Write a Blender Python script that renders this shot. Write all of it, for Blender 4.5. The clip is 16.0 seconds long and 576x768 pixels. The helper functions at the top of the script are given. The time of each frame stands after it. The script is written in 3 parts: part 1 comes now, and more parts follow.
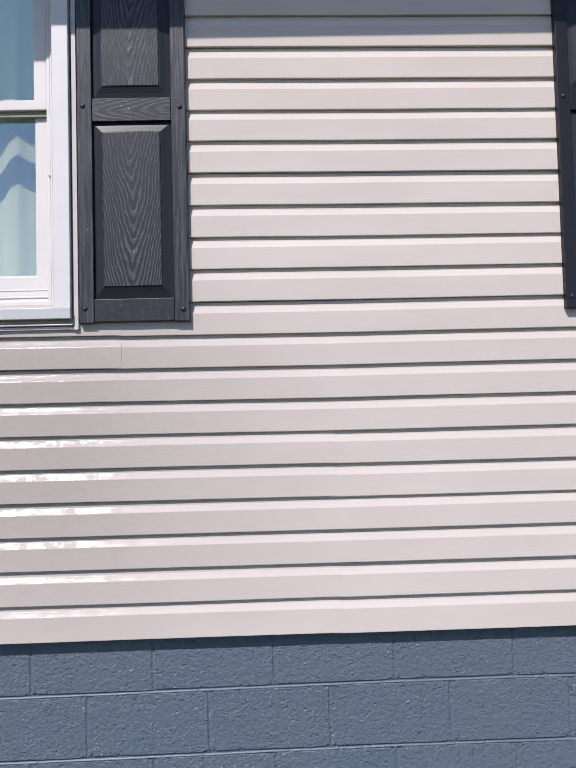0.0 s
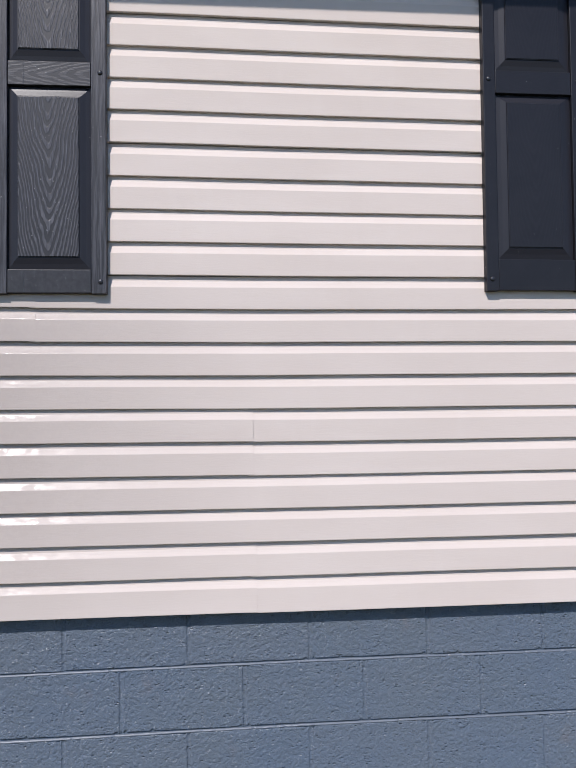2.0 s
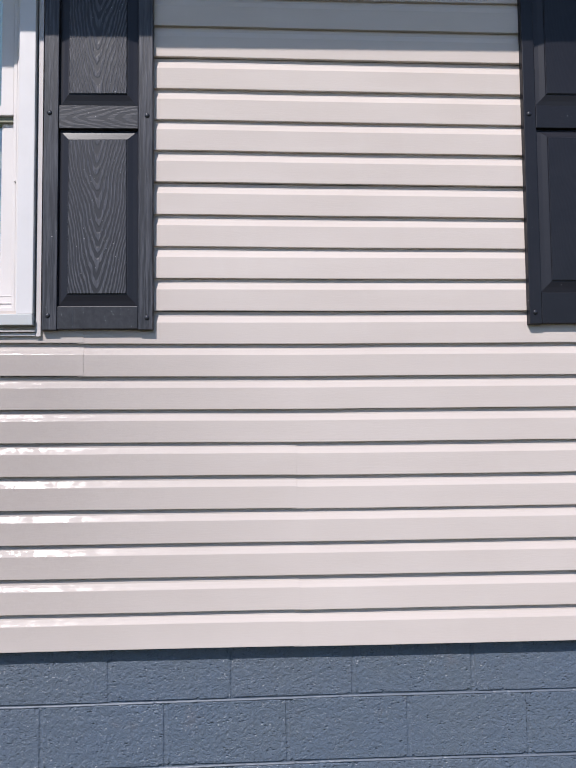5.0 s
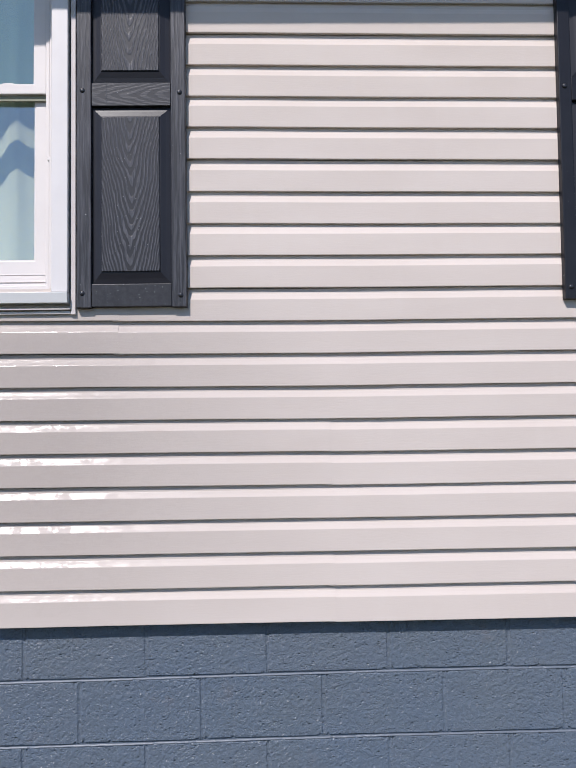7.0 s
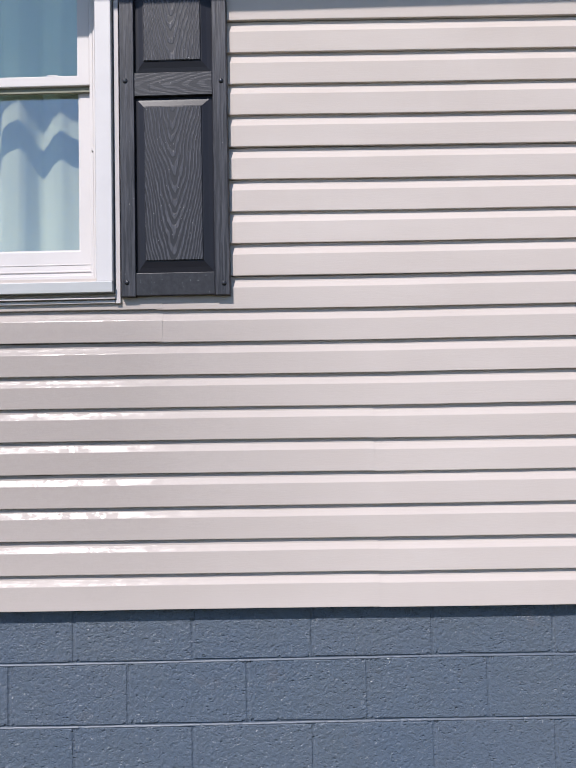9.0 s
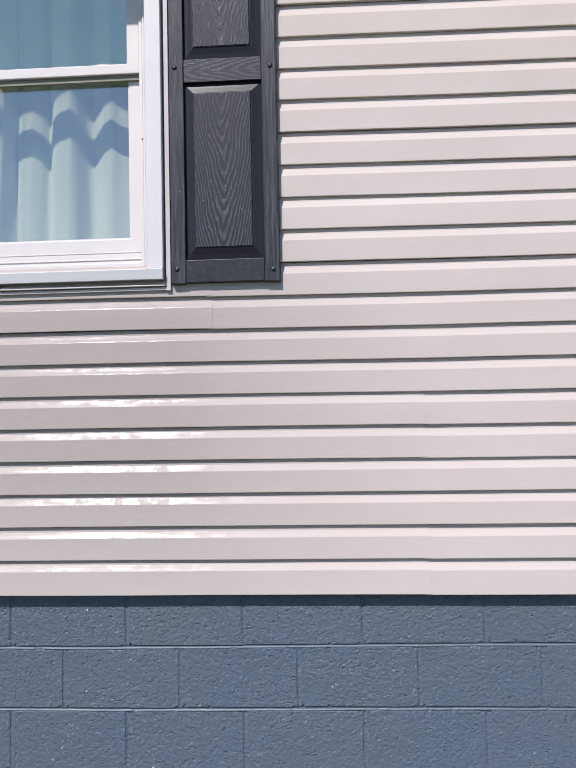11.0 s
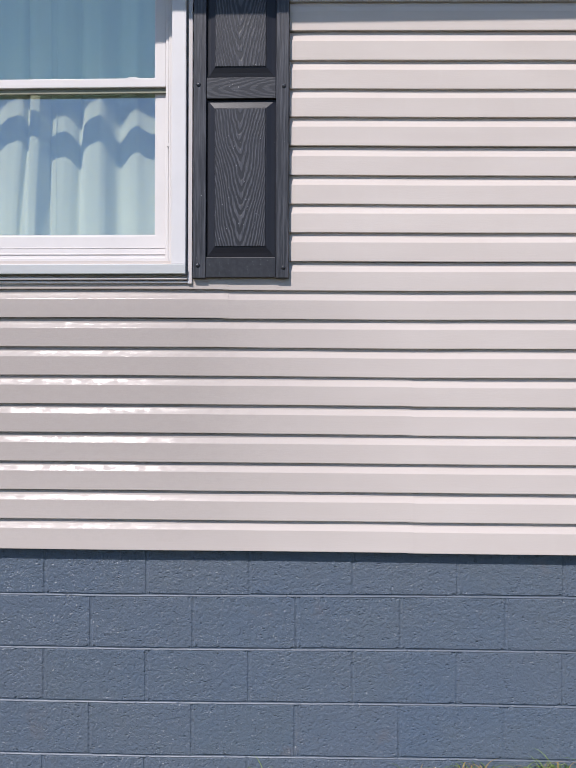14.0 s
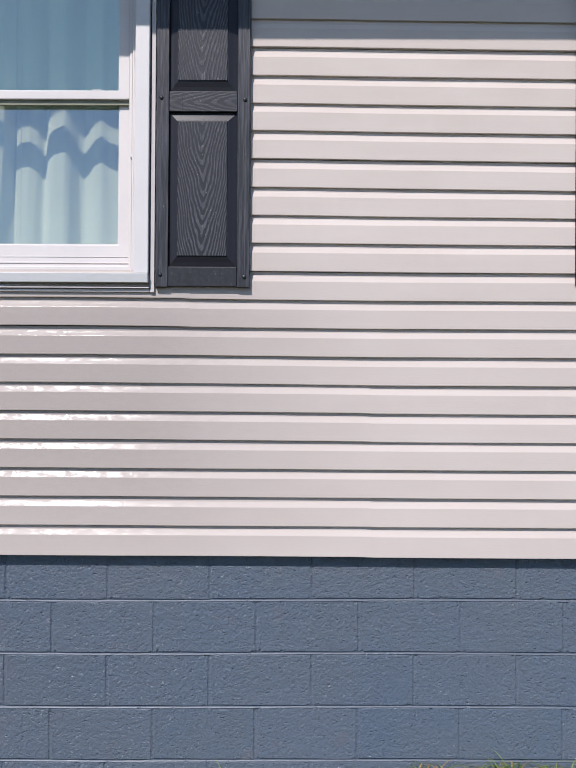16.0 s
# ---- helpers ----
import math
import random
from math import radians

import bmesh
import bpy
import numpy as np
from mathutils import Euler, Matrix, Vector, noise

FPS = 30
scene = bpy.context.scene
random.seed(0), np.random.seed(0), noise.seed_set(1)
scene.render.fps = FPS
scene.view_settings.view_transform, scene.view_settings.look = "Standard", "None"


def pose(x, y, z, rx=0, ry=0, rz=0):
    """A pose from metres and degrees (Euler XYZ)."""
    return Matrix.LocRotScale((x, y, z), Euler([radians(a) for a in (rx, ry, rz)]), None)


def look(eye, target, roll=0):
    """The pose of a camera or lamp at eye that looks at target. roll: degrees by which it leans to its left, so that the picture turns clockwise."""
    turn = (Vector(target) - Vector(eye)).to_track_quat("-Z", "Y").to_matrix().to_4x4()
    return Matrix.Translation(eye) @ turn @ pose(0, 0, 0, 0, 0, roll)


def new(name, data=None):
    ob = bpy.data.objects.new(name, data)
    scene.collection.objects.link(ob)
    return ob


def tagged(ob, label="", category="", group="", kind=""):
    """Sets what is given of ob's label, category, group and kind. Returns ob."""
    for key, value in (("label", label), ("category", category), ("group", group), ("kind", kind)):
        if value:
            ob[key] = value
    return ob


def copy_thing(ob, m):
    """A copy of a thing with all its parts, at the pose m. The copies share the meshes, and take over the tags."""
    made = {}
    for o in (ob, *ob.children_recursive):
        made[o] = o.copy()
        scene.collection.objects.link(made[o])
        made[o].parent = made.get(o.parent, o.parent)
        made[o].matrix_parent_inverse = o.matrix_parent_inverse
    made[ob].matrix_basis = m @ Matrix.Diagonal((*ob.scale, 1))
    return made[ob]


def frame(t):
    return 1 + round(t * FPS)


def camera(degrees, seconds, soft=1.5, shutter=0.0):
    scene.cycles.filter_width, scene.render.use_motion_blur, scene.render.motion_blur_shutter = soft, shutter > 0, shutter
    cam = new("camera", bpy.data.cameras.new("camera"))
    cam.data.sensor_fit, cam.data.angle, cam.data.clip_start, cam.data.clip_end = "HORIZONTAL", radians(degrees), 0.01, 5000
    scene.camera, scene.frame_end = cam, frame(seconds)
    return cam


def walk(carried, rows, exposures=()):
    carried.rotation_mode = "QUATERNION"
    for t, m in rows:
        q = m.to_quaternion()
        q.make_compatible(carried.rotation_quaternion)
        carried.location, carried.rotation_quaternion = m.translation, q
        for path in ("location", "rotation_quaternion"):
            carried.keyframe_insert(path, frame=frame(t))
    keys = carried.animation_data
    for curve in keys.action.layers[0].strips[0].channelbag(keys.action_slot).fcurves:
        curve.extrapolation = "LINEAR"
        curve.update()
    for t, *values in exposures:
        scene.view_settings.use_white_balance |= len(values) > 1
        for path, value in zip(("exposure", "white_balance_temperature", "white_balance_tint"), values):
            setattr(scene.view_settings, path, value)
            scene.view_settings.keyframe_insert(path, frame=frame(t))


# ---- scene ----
cam = camera(38.0, 16.0, soft=1.25)
EXPOSURE, KELVIN, TINT = 0.33, 5640, 13
SUN_STRENGTH, SKY_STRENGTH = 4.2, 0.105
PATH = [
    (0, (0.625, -2.864, 1.511), (0.677, -0.869, 1.64), -1.6),
    (0.5, (0.666, -2.858, 1.504), (0.761, -0.865, 1.63), -1.7),
    (1, (0.679, -2.835, 1.498), (0.827, -0.844, 1.61), -1.6),
    (1.5, (0.699, -2.83, 1.489), (0.874, -0.84, 1.591), -1.1),
    (2, (0.697, -2.83, 1.482), (0.89, -0.842, 1.576), -0.8),
    (2.5, (0.703, -2.837, 1.482), (0.906, -0.85, 1.583), -0.7),
    (3, (0.723, -2.842, 1.491), (0.917, -0.854, 1.595), -0.9),
    (3.5, (0.718, -2.849, 1.496), (0.903, -0.862, 1.625), -1.3),
    (4, (0.709, -2.848, 1.499), (0.869, -0.86, 1.641), -1.3),
    (4.5, (0.704, -2.859, 1.506), (0.821, -0.869, 1.665), -0.9),
    (7, (0.64, -2.853, 1.469), (0.689, -0.857, 1.598), -0.9),
    (7.5, (0.648, -2.849, 1.46), (0.67, -0.853, 1.573), -1.2),
    (8, (0.628, -2.863, 1.465), (0.638, -0.866, 1.571), -1.3),
    (8.5, (0.619, -2.867, 1.472), (0.606, -0.87, 1.574), -1.2),
    (11, (0.596, -2.855, 1.456), (0.452, -0.861, 1.534), -1.1),
    (11.5, (0.541, -2.833, 1.463), (0.372, -0.842, 1.533), -1.1),
    (12, (0.562, -2.829, 1.451), (0.396, -0.837, 1.51), -0.8),
    (12.5, (0.556, -2.901, 1.458), (0.449, -0.905, 1.519), -0.4),
    (13, (0.533, -3.054, 1.493), (0.452, -1.056, 1.532), -0.0),
    (13.5, (0.519, -3.206, 1.519), (0.442, -1.207, 1.531), 0.2),
    (14, (0.498, -3.269, 1.501), (0.42, -1.271, 1.505), 0.2),
    (14.5, (0.51, -3.298, 1.491), (0.444, -1.299, 1.479), 0.2),
    (15, (0.533, -3.316, 1.485), (0.477, -1.317, 1.487), 0.4),
    (15.5, (0.553, -3.322, 1.5), (0.508, -1.323, 1.512), 0.4),
    (16, (0.545, -3.329, 1.481), (0.534, -1.329, 1.515), 0.3),
]
walk(cam, [(t, look(eye, target, roll)) for t, eye, target, roll in PATH], [(0.0, EXPOSURE + 0.09, KELVIN, TINT), (2.5, EXPOSURE + 0.12, KELVIN, TINT), (4.5, EXPOSURE + 0.09, KELVIN, TINT),
      (8.0, EXPOSURE + 0.10, KELVIN, TINT), (12.0, EXPOSURE + 0.09, KELVIN, TINT), (16.0, EXPOSURE + 0.06, KELVIN, TINT)])

# ---- world and sun ----
SUN = Vector((-0.27, -0.632, 0.727)).normalized()   # towards the sun
world = bpy.data.worlds.new("sky")
scene.world = world
world.use_nodes = True
sky = world.node_tree.nodes.new("ShaderNodeTexSky")
sky.sky_type = "NISHITA"
sky.sun_disc = False
sky.ozone_density, sky.dust_density = 1.7, 0.3
sky.sun_elevation = math.asin(SUN.z)
sky.sun_rotation = math.atan2(SUN.x, SUN.y)
backg = world.node_tree.nodes["Background"]
backg.inputs["Strength"].default_value = SKY_STRENGTH
world.node_tree.links.new(sky.outputs[0], backg.inputs["Color"])
sun_data = bpy.data.lights.new("sun", "SUN")
sun_data.energy, sun_data.angle, sun_data.color = SUN_STRENGTH, radians(0.53), (1.0, 0.875, 0.735)
sun = new("sun", sun_data)
sun.matrix_world = look(SUN * 20, (0, 0, 0))


# ---- material helpers ----
class Nodes:
    """A material's node tree, with short ways to add nodes."""

    def __init__(self, name, rough=0.5, metal=0.0, spec=0.5):
        self.mat = bpy.data.materials.new(name)
        self.mat.use_nodes = True
        self.tree = self.mat.node_tree
        self.bsdf = self.tree.nodes["Principled BSDF"]
        self.bsdf.inputs["Roughness"].default_value = rough
        self.bsdf.inputs["Metallic"].default_value = metal
        self.bsdf.inputs["Specular IOR Level"].default_value = spec
        self.xyz = self.tree.nodes.new("ShaderNodeTexCoord").outputs["Object"]

    def link(self, a, b):
        self.tree.links.new(a, b)

    def put(self, socket, value):
        if isinstance(value, bpy.types.NodeSocket):
            self.link(value, socket)
        else:
            socket.default_value = value

    def to(self, name, value):
        self.put(self.bsdf.inputs[name], value)
        return self

    def math(self, op, a, b=0.0, c=0.0):
        n = self.tree.nodes.new("ShaderNodeMath")
        n.operation = op
        for socket, value in zip(n.inputs, (a, b, c)):
            self.put(socket, value)
        return n.outputs[0]

    def stretch(self, sx, sy, sz, offset=(0, 0, 0)):
        n = self.tree.nodes.new("ShaderNodeMapping")
        n.inputs["Scale"].default_value = (sx, sy, sz)
        n.inputs["Location"].default_value = offset
        self.link(self.xyz, n.inputs["Vector"])
        return n.outputs[0]

    def noise(self, scale, detail=3.0, rough=0.5, vector=None):
        n = self.tree.nodes.new("ShaderNodeTexNoise")
        n.inputs["Scale"].default_value, n.inputs["Detail"].default_value, n.inputs["Roughness"].default_value = scale, detail, rough
        self.link(vector or self.xyz, n.inputs["Vector"])
        return n.outputs["Fac"]

    def cells(self, scale, vector=None, feature="F1"):
        n = self.tree.nodes.new("ShaderNodeTexVoronoi")
        n.inputs["Scale"].default_value = scale
        n.feature = feature
        self.link(vector or self.xyz, n.inputs["Vector"])
        return n.outputs["Distance"]

    def ramp(self, fac, a, b, low=0.0, high=1.0):
        n = self.tree.nodes.new("ShaderNodeMapRange")
        n.clamp = True
        for socket, value in zip(n.inputs[:5], (fac, a, b, low, high)):
            self.put(socket, value)
        return n.outputs[0]

    def mix(self, fac, a, b):
        n = self.tree.nodes.new("ShaderNodeMix")
        n.data_type = "RGBA"
        self.put(n.inputs["Factor"], fac)
        self.put(n.inputs[6], (*a, 1) if isinstance(a, tuple) else a)
        self.put(n.inputs[7], (*b, 1) if isinstance(b, tuple) else b)
        return n.outputs[2]

    def bump(self, height, distance, strength=1.0, under=None):
        n = self.tree.nodes.new("ShaderNodeBump")
        n.inputs["Strength"].default_value, n.inputs["Distance"].default_value = strength, distance
        self.link(height, n.inputs["Height"])
        if under is not None:
            self.link(under, n.inputs["Normal"])
        return n.outputs[0]

    def random(self):
        return self.tree.nodes.new("ShaderNodeObjectInfo").outputs["Random"]


def vinyl_siding():
    """Pale embossed vinyl: darker below the windows, most so towards the west, with wet glossy patches there."""
    m = Nodes("vinyl_siding", 0.3, spec=0.18).to("Diffuse Roughness", 0.28)
    m.xyz = m.tree.nodes.new("ShaderNodeNewGeometry").outputs["Position"]
    sep = m.tree.nodes.new("ShaderNodeSeparateXYZ")
    m.link(m.xyz, sep.inputs[0])
    x, z = sep.outputs[0], sep.outputs[2]
    blotch = m.noise(2.2, 3, vector=m.stretch(1, 1, 3))
    streak = m.noise(1.0, 4, 0.6, m.stretch(14, 3, 2.5))
    # mask: strongest to the west below the sills, fading east and downwards
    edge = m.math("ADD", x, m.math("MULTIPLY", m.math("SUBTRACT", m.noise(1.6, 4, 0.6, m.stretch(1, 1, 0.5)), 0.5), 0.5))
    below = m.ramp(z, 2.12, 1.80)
    west_mask = m.math("MULTIPLY", m.math("MULTIPLY", m.ramp(edge, 0.85, -0.05), below), m.ramp(z, 0.86, 1.30, 0.42, 1.0))
    col = m.mix(m.ramp(blotch, 0.35, 0.68), (0.560, 0.494, 0.444), (0.598, 0.533, 0.483))
    col = m.mix(m.ramp(streak, 0.55, 0.8, 0, 0.35), col, (0.612, 0.560, 0.514))
    col = m.mix(m.ramp(m.random(), 0, 1, 0, 0.25), col, (0.515, 0.455, 0.414))
    # darker colour below the sills, darkest towards the west
    darker_mix = m.math("ADD", m.math("MULTIPLY", below, 0.20), m.math("MULTIPLY", west_mask, 0.70))
    col = m.mix(darker_mix, col, (0.375, 0.328, 0.297))
    spot = m.ramp(m.cells(2.6, m.stretch(1, 0, 1)), 0.004, 0.008, 0.75, 0)
    m.to("Base Color", m.mix(spot, col, (0.16, 0.13, 0.11)))
    grain = m.noise(1.0, 5, 0.65, m.stretch(30, 60, 240))
    pebble = m.noise(340, 2, 0.6)
    wave = m.noise(1.0, 2, 0.5, m.stretch(7, 10, 9))
    ripple = m.noise(1.0, 3, 0.6, m.stretch(26, 60, 170))
    ticks = m.noise(1.0, 3, 0.65, m.stretch(130, 60, 100))
    patch = m.noise(1.0, 3, 0.55, m.stretch(22, 10, 45))
    n1 = m.bump(wave, 0.003, 0.05)
    n2 = m.bump(ripple, 0.0006, 0.5, n1)
    n3 = m.bump(grain, 0.0002, 0.4, n2)
    n4 = m.bump(m.math("MULTIPLY", ticks, west_mask), 0.0004, 0.5, n3)
    m.to("Normal", m.bump(pebble, 0.00025, 0.4, n4))
    beads = m.ramp(m.math("ADD", ticks, m.math("MULTIPLY", patch, 1.1)), 1.00, 1.10)
    wet = m.math("MULTIPLY", m.ramp(west_mask, 0.22, 0.72), beads)
    m.to("Roughness", m.ramp(wet, 0.0, 1.0, 0.40, 0.14))
    m.to("Specular IOR Level", m.ramp(wet, 0.0, 1.0, 0.10, 0.165))
    return m.mat


def block_paint():
    m = Nodes("painted_block", 0.36, spec=0.34).to("Diffuse Roughness", 0.6)
    m.xyz = m.tree.nodes.new("ShaderNodeNewGeometry").outputs["Position"]
    big = m.noise(1.9, 4, 0.6)
    col = m.mix(m.ramp(big, 0.34, 0.66), (0.101, 0.122, 0.149), (0.092, 0.119, 0.161))
    col = m.mix(m.ramp(m.random(), 0.0, 1.0, 0, 0.4), col, (0.112, 0.130, 0.160))
    col = m.mix(m.ramp(m.noise(6, 4, 0.7), 0.58, 0.8, 0, 0.35), col, (0.122, 0.145, 0.186))
    col = m.mix(m.ramp(m.noise(4.3, 4, 0.65), 0.62, 0.74, 0, 0.32), col, (0.150, 0.128, 0.122))
    m.to("Base Color", col)
    lumps = m.noise(82, 3, 0.58)
    pits = m.ramp(m.cells(86, m.stretch(0.8, 1, 1.25)), 0.06, 0.42)
    mask = m.ramp(m.noise(38, 3), 0.50, 0.64)
    pits2 = m.math("MULTIPLY", m.math("SUBTRACT", 1.0, pits), mask)
    soft = m.bump(m.noise(14, 3), 0.006, 0.35)
    n1 = m.bump(lumps, 0.0078, 0.95, soft)
    n2 = m.bump(m.math("SUBTRACT", 1.0, pits2), 0.0050, 0.8, n1)
    n3 = m.bump(m.noise(210, 2, 0.6), 0.0018, 0.7, n2)
    # small glossy facets of thick paint
    cell = m.tree.nodes.new("ShaderNodeTexVoronoi")
    cell.inputs["Scale"].default_value = 215
    m.link(m.xyz, cell.inputs["Vector"])
    sep = m.tree.nodes.new("ShaderNodeSeparateColor")
    m.link(cell.outputs["Color"], sep.inputs[0])
    tilt = m.tree.nodes.new("ShaderNodeVectorMath")
    tilt.operation = "MULTIPLY_ADD"
    m.link(cell.outputs["Color"], tilt.inputs[0])
    tilt.inputs[1].default_value = (0.7, 0.3, 0.8)
    tilt.inputs[2].default_value = (-0.45, -0.15, -0.05)
    picked = m.math("MULTIPLY", m.ramp(sep.outputs[0], 0.90, 0.91), m.ramp(m.noise(22, 3, 0.6), 0.42, 0.52))
    scaled = m.tree.nodes.new("ShaderNodeVectorMath")
    scaled.operation = "SCALE"
    m.link(tilt.outputs[0], scaled.inputs[0])
    m.link(picked, scaled.inputs["Scale"])
    summed = m.tree.nodes.new("ShaderNodeVectorMath")
    summed.operation = "ADD"
    m.link(n3, summed.inputs[0])
    m.link(scaled.outputs[0], summed.inputs[1])
    unit = m.tree.nodes.new("ShaderNodeVectorMath")
    unit.operation = "NORMALIZE"
    m.link(summed.outputs[0], unit.inputs[0])
    m.to("Normal", unit.outputs[0])
    m.to("Roughness", m.ramp(m.noise(40, 3), 0.3, 0.7, 0.13, 0.28))
    return m.mat


def shutter_plastic(name, kind, depth, drops=0.5, tone=1.0):
    """Moulded black plastic: 'arch' and 'across' carry a cathedral wood grain, 'up' a straight one, 'plain' none."""
    m = Nodes(name, 0.42, spec=0.40 if depth > 0.0003 else 0.25)
    bold = depth > 0.0003
    if kind in ("arch", "across"):
        sep = m.tree.nodes.new("ShaderNodeSeparateXYZ")
        m.link(m.xyz, sep.inputs[0])
        if kind == "arch":
            along, over, slow, fine = sep.outputs[2], sep.outputs[0], (3.0, 1, 1.2), (330, 40, 14)
        else:
            along, over, slow, fine = sep.outputs[0], m.math("SUBTRACT", sep.outputs[2], 0.731), (1.2, 1, 3.0), (14, 40, 330)
        drift = m.math("MULTIPLY", m.math("SUBTRACT", m.noise(3.0, 1, 0.5, m.stretch(0.3, 1, 1, (3, 0, 0))), 0.5), 0.05)
        u = m.math("ADD", over, drift)
        bend = m.math("SQRT", m.math("ADD", m.math("MULTIPLY", u, u), 0.00006))
        arm = m.math("ADD", m.math("MULTIPLY", bend, 3.3), m.math("MULTIPLY", m.math("MULTIPLY", u, u), 15.0))
        warp = m.math("MULTIPLY", m.math("SUBTRACT", m.noise(5.0, 3, 0.55, m.stretch(*slow)), 0.5), 0.15)
        f = m.math("ADD", m.math("SUBTRACT", along, arm), warp)
        ring = m.math("SINE", m.math("MULTIPLY", f, 112.0))
        fibre = m.noise(1.0, 3, 0.65, m.stretch(*fine))
        grain = m.math("MULTIPLY", m.ramp(ring, -0.25, 0.45, 0.0, 1.0), m.ramp(fibre, 0.36, 0.58, 0.33, 1.0) if kind == "arch" else m.ramp(fibre, 0.36, 0.58, 0.10, 0.40))
    elif kind == "up":
        grain = m.ramp(m.noise(1.0, 4, 0.62, m.stretch(150, 60, 7)), 0.40, 0.66, 0.0, 0.7)
    else:
        grain = m.ramp(m.noise(60, 4, 0.7), 0.40, 0.75, 0.0, 0.25)
    # small clinging drops, their glints painted into the colour as white specks
    bead = m.ramp(m.cells(52 + 34 * drops, m.stretch(1, 0, 1)), 0.060, 0.095, 1, 0)
    clump = m.ramp(m.noise(11, 3, 0.6), 0.62 - 0.18 * drops, 0.66 - 0.18 * drops)
    dust = m.ramp(m.noise(7, 4, 0.7), 0.4, 0.75, 0, 0.25)
    base = tuple(tone * c for c in (0.0100, 0.0100, 0.0130))
    col = m.mix(grain, base, (0.086, 0.084, 0.092) if bold else tuple(1.2 * c for c in base))
    col = m.mix(dust, col, (0.026, 0.025, 0.030))
    m.to("Base Color", m.mix(m.math("MULTIPLY", bead, clump), col, (0.55, 0.54, 0.53)))
    m.to("Normal", m.bump(m.noise(500, 2), 0.0003, 0.35, m.bump(grain, depth, 1.0)))
    m.to("Roughness", m.ramp(grain, 0, 1, 0.44, 0.36) if bold else 0.36)
    return m.mat


def plain_paint(name, colour, rough=0.45, vary=0.06, scale=6, relief=0.0003):
    m = Nodes(name, rough)
    darker = tuple(c * (1 - 2 * vary) for c in colour)
    col = m.mix(m.ramp(m.noise(scale, 4, 0.65), 0.3, 0.7), darker, colour)
    col = m.mix(m.ramp(m.noise(scale * 14, 3, 0.7), 0.62, 0.85, 0, 0.25), col, tuple(c * 0.75 for c in colour))
    m.to("Base Color", col)
    m.to("Normal", m.bump(m.noise(180, 3), relief, 0.5))
    m.to("Roughness", m.ramp(m.noise(20, 3), 0.3, 0.7, rough * 0.85, rough * 1.15))
    return m.mat


def window_glass(name, tint, mirror, share0):
    """Thin coated glazing: tinted clear pass with a mirror layer on top."""
    m = Nodes(name)
    t = m.tree
    t.nodes.remove(m.bsdf)
    clear = t.nodes.new("ShaderNodeBsdfTransparent")
    clear.inputs[0].default_value = tint
    gloss = t.nodes.new("ShaderNodeBsdfGlossy")
    gloss.inputs["Roughness"].default_value = 0.02
    gloss.inputs["Color"].default_value = mirror
    facing = t.nodes.new("ShaderNodeLayerWeight")
    facing.inputs["Blend"].default_value = 0.5
    share = m.math("ADD", m.math("MULTIPLY", m.math("POWER", facing.outputs["Facing"], 3.0), 0.7), share0)
    both = t.nodes.new("ShaderNodeMixShader")
    m.link(share, both.inputs[0])
    m.link(clear.outputs[0], both.inputs[1])
    m.link(gloss.outputs[0], both.inputs[2])
    m.link(both.outputs[0], t.nodes["Material Output"].inputs["Surface"])
    return m.mat


def curtain_cloth():
    m = Nodes("curtain_cloth", 0.9, spec=0.1).to("Diffuse Roughness", 0.9)
    weave = m.noise(1.0, 2, 0.5, m.stretch(900, 10, 900))
    col = m.mix(m.ramp(m.noise(1.0, 3, 0.5, m.stretch(9, 1, 1.5)), 0.3, 0.7), (0.595, 0.610, 0.480), (0.660, 0.676, 0.535))
    m.to("Base Color", col)
    m.to("Normal", m.bump(weave, 0.0004, 0.3))
    return m.mat


def soil_and_turf():
    m = Nodes("turf_soil", 0.95, spec=0.1)
    m.xyz = m.tree.nodes.new("ShaderNodeNewGeometry").outputs["Position"]
    green = m.mix(m.ramp(m.noise(26, 4, 0.7), 0.35, 0.65), (0.040, 0.046, 0.020), (0.070, 0.078, 0.032))
    soil = m.mix(m.ramp(m.noise(60, 4, 0.7), 0.35, 0.65), (0.095, 0.062, 0.040), (0.145, 0.098, 0.064))
    m.to("Base Color", m.mix(m.ramp(m.noise(2.4, 4, 0.65), 0.50, 0.62), green, soil))
    m.to("Normal", m.bump(m.noise(45, 5, 0.7), 0.02, 0.7))
    return m.mat


def grass_blade():
    m = Nodes("grass_blade", 0.55, spec=0.3)
    r = m.tree.nodes.new("ShaderNodeNewGeometry").outputs["Random Per Island"]
    col = m.mix(m.ramp(r, 0.0, 0.7), (0.045, 0.085, 0.016), (0.170, 0.240, 0.058))
    m.xyz = m.tree.nodes.new("ShaderNodeNewGeometry").outputs["Position"]
    sep = m.tree.nodes.new("ShaderNodeSeparateXYZ")
    m.link(m.xyz, sep.inputs[0])
    dry = m.math("MULTIPLY", m.ramp(m.noise(3.4, 3, 0.6), 0.40, 0.62, 0.05, 0.45), m.ramp(sep.outputs[0], 0.5, 0.9, 0.1, 1.0))
    m.to("Base Color", m.mix(m.ramp(m.math("ADD", r, dry), 0.93, 0.95), col, (0.24, 0.17, 0.065)))
    return m.mat


